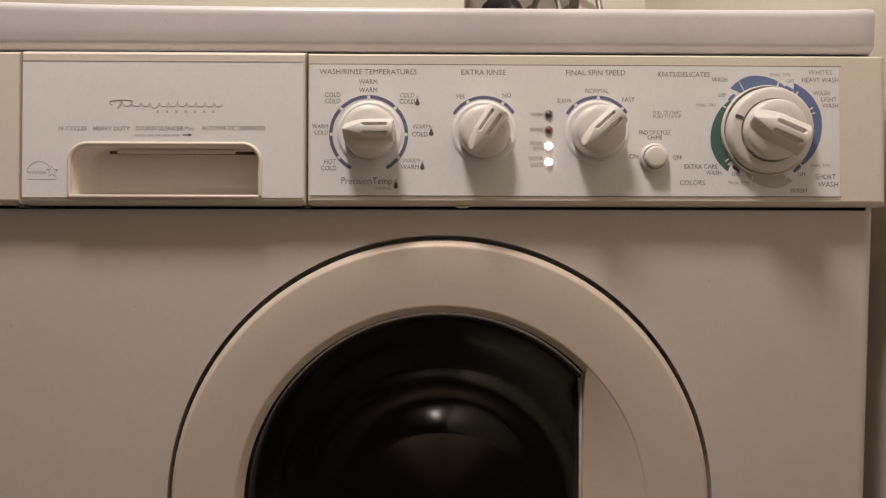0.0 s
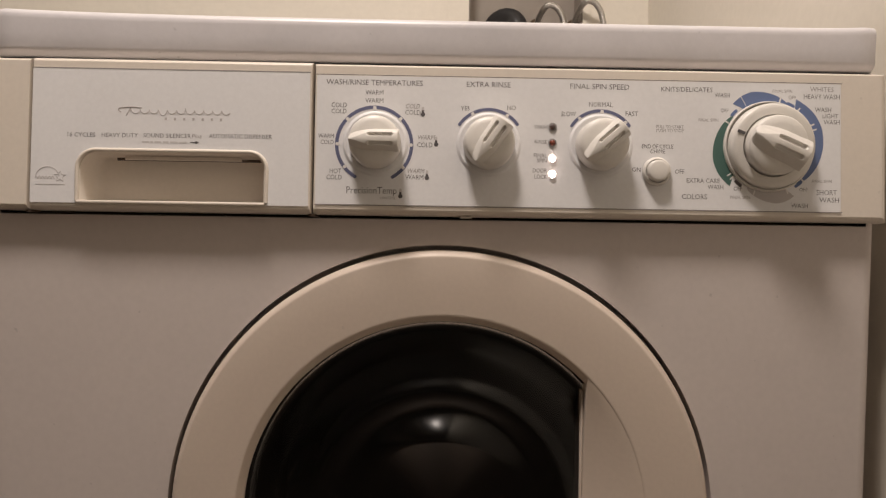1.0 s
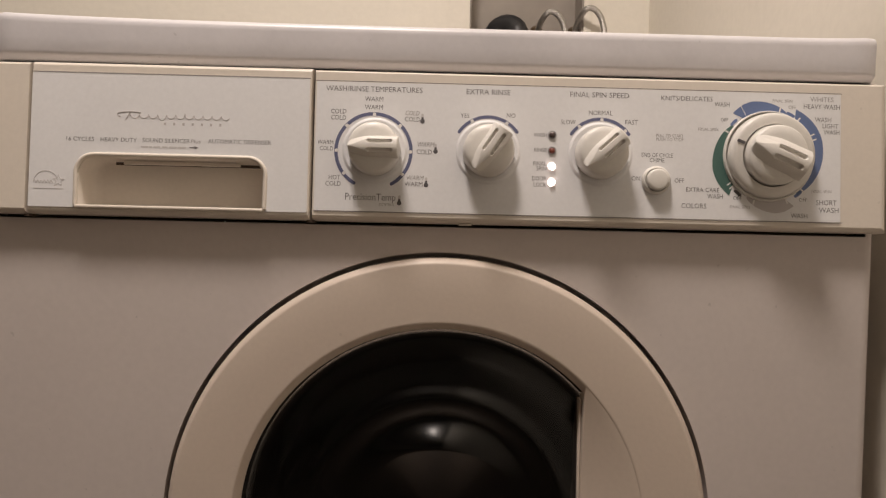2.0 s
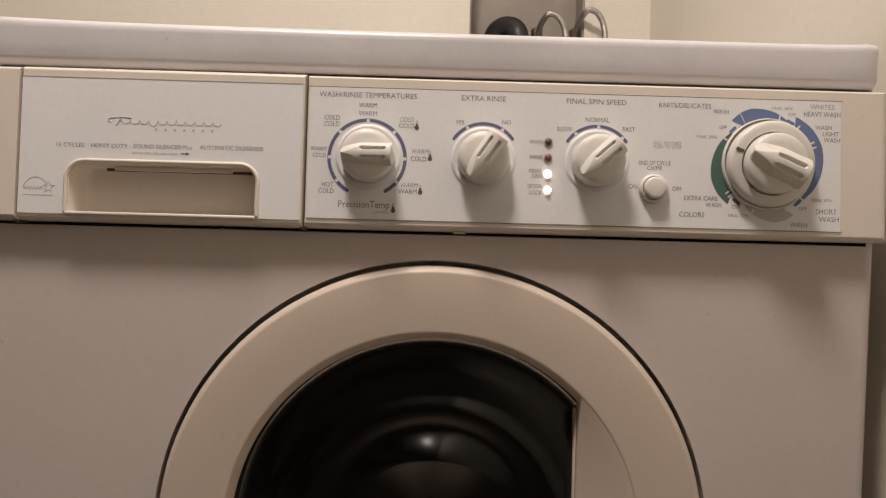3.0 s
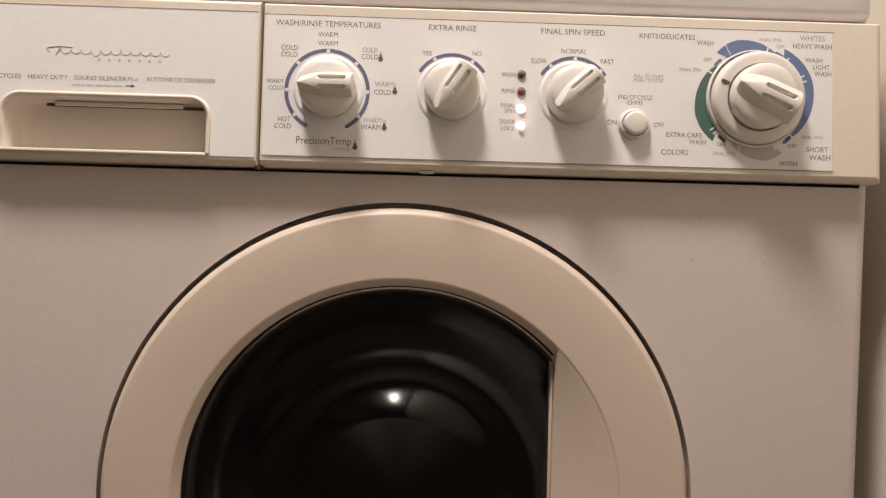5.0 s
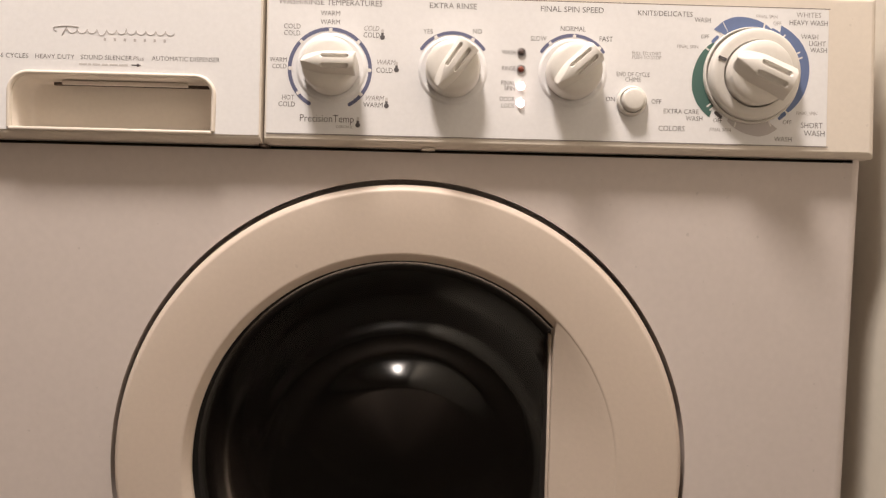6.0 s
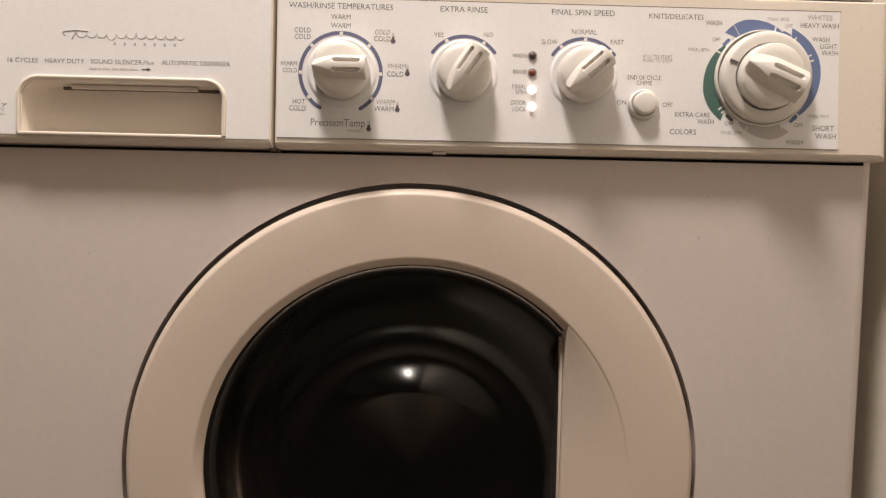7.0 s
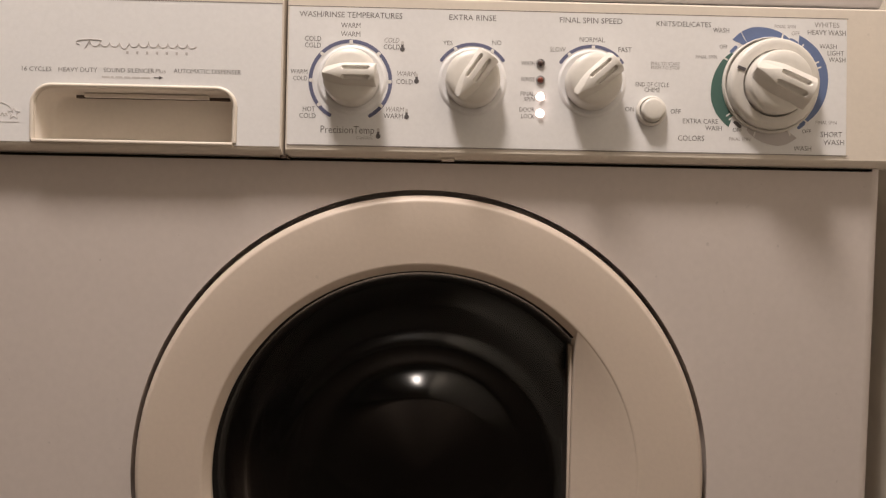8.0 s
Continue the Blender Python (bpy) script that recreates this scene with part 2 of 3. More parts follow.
def drain_hose():
    pts = [(0.1505, BACK - 0.03, 0.72), (0.150, BACK - 0.03, 1.09)]
    pts += [(0.117 + 0.0235 * math.cos(radians(a)) * 0.9, BACK - 0.03 + 0.05 * (a / 180), 1.116 + 0.0215 * math.sin(radians(a))) for a in range(0, 181, 9)]
    pts += [(0.095, BACK + 0.02, 1.07), (0.095, BACK + 0.02, 1.025)]
    ob = part("drain_hose", sweep(pts, 0.0185, 16, wave=0.035), BLACK, smooth=70)
    tagged(ob, "black rubber drain hose bent over into the outlet box", "hose")


outlet_box()
supply_hose(0.180, 0.225, 1.157)
supply_hose(0.252, 0.296, 1.166)
drain_hose()

# ---- washing machine ----
washer = new("washing_machine")
tagged(washer, "white and cream front-loading washing machine with a round dark window", "washing machine")
X0, X1 = -0.3700, 0.3552
FY = -0.007
LX0, LX1 = -0.3690, 0.3525
CX0, CX1 = -0.3740, 0.3580
DX, DZ = -0.0006, 0.5075


def cabinet():
    r, back = 0.009, 0.66
    hole = arc(DX, DZ, 0.2254, 0, 360, 128)[:-1]
    front = plate([[(X0 + r, 0.06), (X1 - r, 0.06), (X1 - r, 0.7535), (X0 + r, 0.7535)], hole], 0.0015)
    front.transform(Matrix.Translation((0, FY, 0)) @ UPRIGHT)
    body = part("front_panel", front, ENAMEL, washer, "white enamelled front panel")
    for s, x in ((1, X1), (-1, X0)):
        bm = bmesh.new()
        prof = [(x - s * (r - r * math.sin(radians(a))), FY + r - r * math.cos(radians(a))) for a in range(0, 91, 15)] + [(x, back)]
        rows = [[bm.verts.new((px, py, z)) for px, py in prof] for z in (0.02, 0.7535, 0.879)]
        for a, b in zip(rows, rows[1:]):
            for k in range(len(prof) - 1):
                bm.faces.new((a[k], a[k + 1], b[k + 1], b[k]))
        part("side_panel", bm, ENAMEL, washer, smooth=40)
    part("rear_panel", box(X0 + 0.001, X1 - 0.001, back, back + 0.002, 0.02, 0.879), ENAMEL, washer)
    part("bottom_panel", box(X0 + 0.002, X1 - 0.002, 0.012, back - 0.001, 0.02, 0.0225), ENAMEL, washer)
    part("kick_panel", box(X0 + r, X1 - r, 0.004, 0.006, 0.022, 0.058), ENAMEL, washer)
    # bar in the shade colour, so the gaps round the controls read dark
    part("crossbar", box(X0 + r, X1 - r, 0.006, 0.02, 0.7545, 0.879), GAP_SHADE, washer, "bar behind the controls, coloured dark as shade for the gaps")
    for x in (X0 + 0.05, X1 - 0.05):
        for y in (0.06, 0.60):
            foot = lathe([(0, 0), (0.02, 0), (0.022, 0.004), (0.018, 0.008), (0.006, 0.009), (0.006, 0.021), (0, 0.021)], 20)
            foot.transform(Matrix.Translation((x, y, 0)))
            part("foot", foot, BLACK, washer, "black levelling foot")
    # recess round the door and the rubber seal in it
    well = lathe([(0.2259, 0.0062), (0.2259, -0.018), (0.172, -0.018), (0.172, -0.03)], 128)
    well.transform(Matrix.Translation((DX, 0, DZ)) @ UPRIGHT)
    part("door_recess", well, ENAMEL, washer, "shaded recess round the door", 40)


def lid():
    """The top: a folded sheet with a rolled front edge whose corners stand up a little."""
    bm = bmesh.new()
    n = 72
    rows = []
    z0, z1, y0 = 0.8813, 0.9163, -0.0065
    for i in range(n + 1):
        x = LX0 + (LX1 - LX0) * i / n
        el, er = (x - LX0), (LX1 - x)
        rise = 0.0035 * math.exp(-el / 0.09) + 0.0022 * math.exp(-er / 0.022)
        inset = sum(0.005 * max(0, 1 - e / 0.006) ** 2 for e in (el, er))
        y = y0 + inset
        prof = [(y + 0.016, z0 + 0.0005), (y + 0.0065, z0), (y + 0.0052, z0 + 0.0006), (y + 0.0040, z0 + 0.0018), (y + 0.0022, z0 + 0.0034), (y + 0.0007, z0 + 0.0050), (y, z0 + 0.0070), (y, z0 + 0.018), (y - 0.0006, z1 - 0.008 + rise)]
        prof += [(y + 0.006 - 0.0066 * math.cos(radians(a)), z1 - 0.0065 + rise + 0.0065 * math.sin(radians(a))) for a in range(15, 91, 15)]
        prof += [(y + 0.03, z1 - 0.0005 + rise * 0.5), (y + 0.10, z1 - 0.001), (0.675, z1 - 0.001)]
        rows.append([bm.verts.new((x, py, pz)) for py, pz in prof])
    for a, b in zip(rows, rows[1:]):
        for k in range(len(a) - 1):
            bm.faces.new((a[k], b[k], b[k + 1], a[k + 1]))
    bm.faces.new(rows[0])
    bm.faces.new(rows[-1])
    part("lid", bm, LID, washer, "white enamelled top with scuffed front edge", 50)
    # dark sheet that gives the gap under the lid its shade
    part("lid_gap_shade", box(X0 + 0.003, X1 - 0.003, 0.001, 0.67, 0.8780, 0.8800), GAP_SHADE, washer)


def slab(x0, x1, z0, z1, depth=0.02, r0=0.002, r1=0.002, top=0.003, bottom=0.004, holes=()):
    """A moulded fascia piece with rounded edges and, where wanted, a hole; front face at z = 0 of the control face."""
    outer = [(x0, z0), (x1, z0), (x1, z1), (x0, z1)]
    bm = bmesh.new()
    steps = [(1.0, -depth), (1.0, -1.0), (0.62, -0.38), (0.29, -0.1), (0.0, 0.0)]
    loops = []
    for s, h in steps:
        hh = h if h == -depth else h * max(r0, r1, top, bottom)
        q = 1 - s if h != -depth else 0
        a = (x0 + q * r0, x1 - q * r1, z0 + q * bottom, z1 - q * top)
        loops.append([bm.verts.new((x, z - 0.757, hh)) for x, z in ((a[0], a[2]), (a[1], a[2]), (a[1], a[3]), (a[0], a[3]))])
    for a, b in zip(loops, loops[1:]):
        for k in range(4):
            bm.faces.new((a[k], a[(k + 1) % 4], b[(k + 1) % 4], b[k]))
    edges = [bm.edges.get((loops[-1][k], loops[-1][(k + 1) % 4])) for k in range(4)]
    if holes:
        for hole in holes:
            vs = [bm.verts.new((x, z - 0.757, 0)) for x, z in hole]
            edges += [bm.edges.new((a, b)) for a, b in zip(vs, vs[1:] + vs[:1])]
        bmesh.ops.triangle_fill(bm, use_beauty=True, use_dissolve=False, edges=edges)
    else:
        bm.faces.new(loops[-1])
    bm.transform(FACE)
    return bm


def sheet(x0, x1, z0, z1, r=0.001, holes=(), depth=0.0006, out=0.0006):
    loops = [[(x, z - 0.757) for x, z in rounded(x0, x1, z0, z1, r, 3)]] + [[(x, z - 0.757) for x, z in h] for h in holes]
    bm = plate(loops, depth)
    bm.transform(FACE @ Matrix.Translation((0, 0, out)))
    return bm


def bar(x0, x1, z0, z1, out=0.00075, depth=0.0001):
    bm = plate([[(x0, z0 - 0.757), (x1, z0 - 0.757), (x1, z1 - 0.757), (x0, z1 - 0.757)]], depth)
    bm.transform(FACE @ Matrix.Translation((0, 0, out)))
    return bm


def console():
    end = part("end_panel", slab(CX0, -0.3327, 0.757, 0.8788, r0=0.006, r1=0.001), CREAM, washer, "cream plastic end piece")
    body = part("console", slab(-0.1071, CX1, 0.757, 0.8788, r0=0.001, r1=0.007), CREAM, washer, "cream plastic control console")
    part("printed_panel", sheet(-0.1050, 0.3175, 0.7648, 0.8682), PANEL, body, "greyish white printed control panel")
    part("panel_edge", bar(-0.1060, 0.3185, 0.8685, 0.8690), INK, body)
    part("panel_edge", bar(-0.1050, 0.3185, 0.7640, 0.7646), PALE_INK, body)
    part("clip_tab", box(0.0110, 0.0210, -0.0150, -0.006, 0.7549, 0.7568, 0.0005), CREAM, body, "small cream clip under the console")
    # added strips that stop lamp light leaking down through the seams
    for x in (-0.3321, -0.10775):
        part("seam_light_block", box(x - 0.0030, x + 0.0030, -0.0165, 0.0010, 0.7546, 0.7566), GAP_SHADE, body, "added dark strip that blocks light under a seam")
    return body


def drawer():
    hole = rounded(-0.2915, -0.1460, 0.7640, 0.8032, 0.0125, 8, (0, 0, 1, 1))
    d = part("detergent_drawer", slab(-0.3315, -0.1084, 0.757, 0.8788, r0=0.001, r1=0.001, holes=[hole]), CREAM, washer, "cream detergent drawer front with a recessed pull")
    wide = rounded(-0.2945, -0.1430, 0.7630, 0.8057, 0.0145, 8, (0, 0, 1, 1))
    part("printed_panel", sheet(-0.3305, -0.1105, 0.7626, 0.8698, holes=[wide]), PANEL, d, "greyish white printed drawer face")
    part("panel_edge", bar(-0.3305, -0.1100, 0.8698, 0.8705), PALE_INK, d)
    # moulded rim round the pull
    rim = [(x, z - 0.757, 0.0006) for x, z in arc(-0.1580, 0.7907, 0.0143, 0, 90, 10)]
    rim = [(-0.1440, 0.7645 - 0.757, 0.0006)] + rim + [(x, z - 0.757, 0.0006) for x, z in arc(-0.2795, 0.7907, 0.0143, 90, 180, 10)] + [(-0.2935, 0.7645 - 0.757, 0.0006)]
    bm = sweep(rim, 0.0017, 10)
    part("pull_rim", on_face(bm), CREAM, d, smooth=60)
    part("pull_lip", on_face(box(-0.2935, -0.1450, -0.0015, 0.0013, -0.010, 0.0025, 0.0009), 0, 0.7635), CREAM, d, smooth=60)
    # the hollow behind the rim
    bm = bmesh.new()
    loops = []
    for step in range(9):
        f = step / 8
        ease = 1 - math.sqrt(1 - f * f)
        loop = []
        for x, z in hole:
            side = max(0.0, 1 - (x + 0.2915) / 0.020)
            loop.append(bm.verts.new((x + 0.0105 * ease * side - 0.002 * ease * (1 - side), (z - 0.757) - 0.003 * ease * (z - 0.764) / 0.0392, -0.022 * math.sin(f * math.pi / 2))))
        loops.append(loop)
    for a, b in zip(loops, loops[1:]):
        for k in range(len(a)):
            j = (k + 1) % len(a)
            bm.faces.new((a[k], a[j], b[j], b[k]))
    bm.faces.new(loops[-1])
    bm.transform(FACE)
    part("pull_hollow", bm, CREAM, d, smooth=75)
    # the slot is a dark box; its shade is in the colour
    part("latch_slot", on_face(box(-0.059, 0.059, -0.0011, 0.0011, -0.0150, -0.0128), -0.2090, 0.7999), GAP_SHADE, d, "latch slot drawn as a dark box for its shade")
    part("latch_bar", on_face(box(-0.050, 0.044, -0.0016, 0.0013, -0.0130, -0.0105, 0.0004), -0.2110, 0.8007), CREAM, d)
    return d


def door():
    frame_of = Matrix.Translation((DX, 0, DZ)) @ UPRIGHT
    chord = 0.1178 - DX
    a0 = math.degrees(math.acos(chord / 0.1668))
    # ring: outer side, rounded shoulder, face, inner chamfer
    prof = [(0.2212, -0.014), (0.2212, 0.0090), (0.2207, 0.0102), (0.2176, 0.0146), (0.2166, 0.0151), (0.2154, 0.0153), (0.192, 0.0153), (0.1700, 0.0153), (0.1684, 0.0152), (0.1677, 0.0147),
            (0.1630, 0.0085), (0.1630, -0.016)]
    ring = lathe(prof, 160)
    ring.transform(frame_of)
    d = part("door", ring, DOOR, washer, "round cream plastic door ring", 35)
    # dished hand plate that fills the side of the opening
    bm = bmesh.new()
    rows = []
    for i in range(25):
        ang = radians(-a0 + 2 * a0 * i / 24)
        z, xr = 0.1680 * math.sin(ang), 0.1680 * math.cos(ang)
        row = []
        for k in range(13):
            s = k / 12
            dip = -0.0002 - 0.0112 * min(1, (xr - chord) / 0.046) * s ** 1.25
            row.append(bm.verts.new((xr + (chord - xr) * s, z, 0.0150 + dip)))
        x, y, h = row[-1].co
        row.append(bm.verts.new((chord - 0.0008, y, h - 0.0012)))
        row.append(bm.verts.new((chord - 0.0008, y, -0.012)))
        rows.append(row)
    for a, b in zip(rows, rows[1:]):
        for k in range(len(a) - 1):
            bm.faces.new((a[k], a[k + 1], b[k + 1], b[k]))
    bmesh.ops.remove_doubles(bm, verts=bm.verts, dist=1e-5)
    bm.transform(frame_of)
    part("hand_plate", bm, DOOR, d, "dished cream plastic pull plate", 30)
    strip = box(chord - 0.0028, chord - 0.0011, -0.106, 0.106, -0.012, 0.0032, 0.0006)
    strip.transform(frame_of)
    part("plate_edge", strip, DOOR, d, smooth=40)
    # glass bowl, stepped inwards, with an outer and an inner skin
    # black ring added to hide a bright reflection along the glass rim
    rubber = lathe([(0.1632, 0.0050), (0.1624, 0.0036), (0.1614, -0.0060), (0.1606, -0.0140), (0.1640, -0.0140)], 128)
    rubber.transform(frame_of)
    part("rim_reflection_cover", rubber, GASKET, d, "added black ring that covers the glass rim's reflection", 50)
    # rise of the glass towards the room, per metre inwards, at a few radii
    slopes = [(0.0, 0.0), (0.060, -0.04), (0.092, -0.08), (0.105, -0.06), (0.118, 0.06), (0.127, 0.12), (0.134, 0.22), (0.138, 0.40),
              (0.142, 0.26), (0.148, 0.20), (0.153, 0.02), (0.157, -0.50), (0.1612, -1.2)]
    # the bowl is deeper drawn at the top: a sloping shoulder that fades out down its sides
    bm = bmesh.new()
    n, step, count = 144, 0.0012, 134
    height = [-0.0035]
    for k in range(1, count):
        height.append(height[-1] + step * float(np.interp(0.1612 - step * k, [a for a, _ in slopes], [b for _, b in slopes])))
    rings = []
    for k in range(count):
        r = 0.1612 - step * k
        q = max(0.0, min(1, (0.091 - r) / 0.026))
        lift = 0.0165 * q * q * (3 - 2 * q) * min(1, r / 0.065) ** 1.5
        p = max(0.0, min(1, (0.118 - r) / 0.013, (r - 0.084) / 0.020))
        ridge = 0.0058 * p * p * (3 - 2 * p)
        rings.append([])
        for i in range(n):
            a = 2 * math.pi * i / n
            side = 0.05 + 0.95 * max(0.0, math.sin(a)) ** 5
            rings[-1].append(bm.verts.new((r * math.cos(a), r * math.sin(a), height[k] + lift * side + ridge * (0.25 + 0.75 * max(0.0, math.sin(a)) ** 2))))
    for a, b in zip(rings, rings[1:]):
        for i in range(n):
            bm.faces.new((a[i], a[(i + 1) % n], b[(i + 1) % n], b[i]))
    bm.faces.new(rings[-1])
    bowl = bm
    bowl.transform(frame_of)
    part("window_bowl", bowl, BOWL, d, "smoky bowl-shaped glass window, tinted darker for the unlit drum", 60)


def drum():
    frame_of = Matrix.Translation((DX, 0, DZ)) @ UPRIGHT
    seal = lathe([(0.173, -0.027), (0.166, -0.030), (0.162, -0.038), (0.170, -0.044), (0.162, -0.052), (0.152, -0.060), (0.165, -0.075)], 96)
    seal.transform(frame_of)
    part("door_seal", seal, GASKET, washer, "black rubber bellows seal", 60)
    dr = lathe([(0.165, -0.08), (0.20, -0.078), (0.235, -0.085), (0.235, -0.36), (0.22, -0.372), (0.10, -0.38), (0.0, -0.38)], 96)
    dr.transform(frame_of)
    # steel coloured as black as the unlit inside looks
    dd = part("drum", dr, STEEL, washer, "perforated steel drum coloured near-black for its unlit inside", 40)
    for k in range(3):
        a = radians(90 + 120 * k)
        pad = box(-0.02, 0.02, -0.03, 0.03, -0.34, -0.10, 0.008)
        pad.transform(frame_of @ Matrix.Rotation(a, 4, "Z") @ Matrix.Translation((0.218, 0, 0)) @ Matrix.Rotation(0, 4, "Z"))
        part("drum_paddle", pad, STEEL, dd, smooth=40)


cabinet()
lid()
desk = console()
tray = drawer()
door()
drum()


# ---- controls ----
def grip(length, top, foot, height, base, tail=0.05, groove=(-0.16, 0.68), wide=0.29):
    """The raised finger bar of a knob: a rounded crest at its tail, a square head, and two round-ended grooves along its top."""
    bm = bmesh.new()
    us = [-1 + 1.94 * i / 60 for i in range(61)] + [0.965, 0.985, 0.996, 1.0]
    vs = [j / 36 for j in range(-36, 37)]
    rows = []
    for u in us:
        grow = min(1, max(0, (u + 1) / 0.95))
        w = top * (tail + (1 - tail) * grow * grow * (3 - 2 * grow))
        climb = min(1, (u + 1) / 1.1)
        h = height * (0.48 + 0.52 * math.sin(climb * math.pi / 2)) * (1 - max(0, (u - 0.94) / 0.06) ** 2 * 0.30)
        f = foot * (0.86 + 0.14 * grow) * math.sqrt(max(0.05, 1 - max(0, -u) ** 4 * 0.85))
        row = []
        for v in vs:
            y = v * f
            q = max(0.0, min(1, (abs(y) - w) / max(1e-6, f - w)))
            z = h * (1 - q) * (1 + 0.35 * q) - 0.16 * height * min(1, abs(y) / top) ** 2 * (1 - q)
            along = max(groove[0] - u, 0, u - groove[1]) * length
            across = abs(abs(y) - top * 0.66)
            d = math.hypot(along, across) / (top * wide)
            z -= height * 0.30 * max(0.0, 1 - d ** 4)
            row.append(bm.verts.new((u * length, y, base + z)))
        rows.append(row)
    rows.append([bm.verts.new((length * 1.001, v.co.y, base - 0.001)) for v in rows[-1]])
    for a, b in zip(rows, rows[1:]):
        for k in range(len(a) - 1):
            bm.faces.new((a[k], b[k], b[k + 1], a[k + 1]))
    return bm


def selector_knob(x, z, radius, turn):
    s = radius / 0.0210
    skirt = lathe([(0.0272 * s, 0.00015), (0.0264 * s, 0.0005), (0.0256 * s, 0.0010), (0.0249 * s, 0.0012), (0.0242 * s, 0.0010), (0.0224 * s, 0.0003), (0.0, 0.0003)], 64)
    k = part("selector_knob", on_face(skirt, x, z, 0.0006), PANEL, desk, "white plastic selector knob with a finger bar", 60)
    body = lathe([(0.0214 * s, 0.0004), (0.0212 * s, 0.010), (0.0208 * s, 0.0135), (0.0202 * s, 0.0152), (0.0190 * s, 0.0163), (0.0150 * s, 0.0172), (0, 0.0178)], 64)
    part("knob_body", on_face(body, x, z, 0.0006), KNOB, k, smooth=50)
    part("finger_bar", on_face(grip(0.0203 * s, 0.0056 * s, 0.0092 * s, 0.0082, 0.0160), x, z, 0.0006, turn), KNOB, k, smooth=65)
    return k


def cycle_dial(x, z):
    base = lathe([(0.0366, 0.0003), (0.0364, 0.0024), (0.0358, 0.0032), (0.0350, 0.0030), (0.0345, 0.0010), (0.0, 0.0002)], 96)
    k = part("cycle_dial", on_face(base, x, z, 0.0006), KNOB, desk, "large white plastic cycle dial with a finger bar", 50)
    sag = Matrix.Rotation(radians(5.0), 4, "X")
    ring = lathe([(0.0338, 0.002), (0.0338, 0.0075), (0.0331, 0.0098), (0.0316, 0.0110), (0.0290, 0.0114), (0.0250, 0.0114), (0.0242, 0.0095), (0.0242, 0.004)], 96)
    ring.transform(sag)
    part("dial_ring", on_face(ring, x, z, 0.0006), KNOB, k, smooth=45)
    body = lathe([(0.0235, 0.004), (0.0235, 0.0165), (0.0230, 0.0188), (0.0216, 0.0202), (0.016, 0.0212), (0, 0.0218)], 80)
    body.transform(sag)
    part("knob_body", on_face(body, x, z, 0.0006), KNOB, k, smooth=45)
    bar_ = grip(0.0228, 0.0064, 0.0125, 0.0095, 0.0200, groove=(-0.20, 0.68), wide=0.30)
    bar_.transform(sag @ Matrix.Rotation(radians(-23), 4, "Z"))
    part("finger_bar", on_face(bar_, x, z, 0.0006), KNOB, k, smooth=65)
    mark = plate([rounded(-0.0032, 0.0032, -0.0012, 0.0012, 0.0005, 2)], 0.0004)
    mark.transform(sag @ Matrix.Rotation(radians(159), 4, "Z") @ Matrix.Translation((0.0288, 0, 0.0119)))
    part("pointer_mark", on_face(mark, x, z, 0.0006), INK, k, "dark pointer mark")
    return k


def chime_button(x, z):
    rim = lathe([(0.0115, 0.0005), (0.0113, 0.0025), (0.0106, 0.0040), (0.0096, 0.0043), (0.0091, 0.0036), (0.0090, 0.001)], 48)
    b = part("push_button", on_face(rim, x, z, 0.0006), KNOB, desk, "round white push button in a collar", 60)
    cap = lathe([(0.0086, 0.001), (0.0086, 0.0068), (0.0081, 0.0078), (0.0065, 0.0082), (0, 0.0083)], 48)
    part("button_cap", on_face(cap, x, z, 0.0006), KNOB, b, smooth=50)


def indicator(x, z, material, label):
    rim = lathe([(0.0033, 0.0004), (0.0033, 0.0010), (0.0027, 0.0011), (0.0026, 0.0004)], 24)
    i = part("indicator_light", on_face(rim, x, z, 0.0006), PALE_INK if material != LED_ON else WHITE_INK, desk, label, 60)
    lens = lathe([(0.0023, 0.0004), (0.0021, 0.0013), (0.0015, 0.0019), (0.0008, 0.0022), (0, 0.0023)] if material != LED_ON else [(0.0029, 0.0008), (0.0027, 0.0016), (0.0020, 0.0023), (0.001, 0.0026), (0, 0.0027)], 24)
    part("lens", on_face(lens, x, z, 0.0006), material, i, smooth=60)


K1, K2, K3, KD = (-0.0575, 0.8138), (0.0330, 0.8145), (0.1230, 0.8150), (0.2585, 0.8166)
selector_knob(*K1, 0.0202, 0)
selector_knob(*K2, 0.0200, 56)
selector_knob(*K3, 0.0200, 42)
cycle_dial(*KD)
chime_button(0.1680, 0.7950)
for z, m, lab in ((0.8295, LED_OFF, "dark unlit indicator light"), (0.8168, LED_RED, "dull red unlit indicator light"), (0.8042, LED_ON, "glowing white indicator light"), (0.7915, LED_ON, "glowing white indicator light")):
    indicator(0.0842, z, m, lab)


# ---- printing ----
def band(x, z, r0, r1, a0, a1, material, parent=None, name="printed_arc", label=""):
    m, w = (r0 + r1) / 2, (r1 - r0) / 2
    ends = [arc(x + m * math.cos(radians(a)), z - 0.757 + m * math.sin(radians(a)), w, b, b + 180, 8)[1:-1] for a, b in ((a1, a1), (a0, a0 + 180))]
    pts = arc(x, z - 0.757, r1, a0, a1, 40) + ends[0] + arc(x, z - 0.757, r0, a1, a0, 40) + ends[1]
    bm = plate([pts], 0.0001)
    bm.transform(FACE @ Matrix.Translation((0, 0, 0.00080)))
    return part(name, bm, material, parent or desk, label)


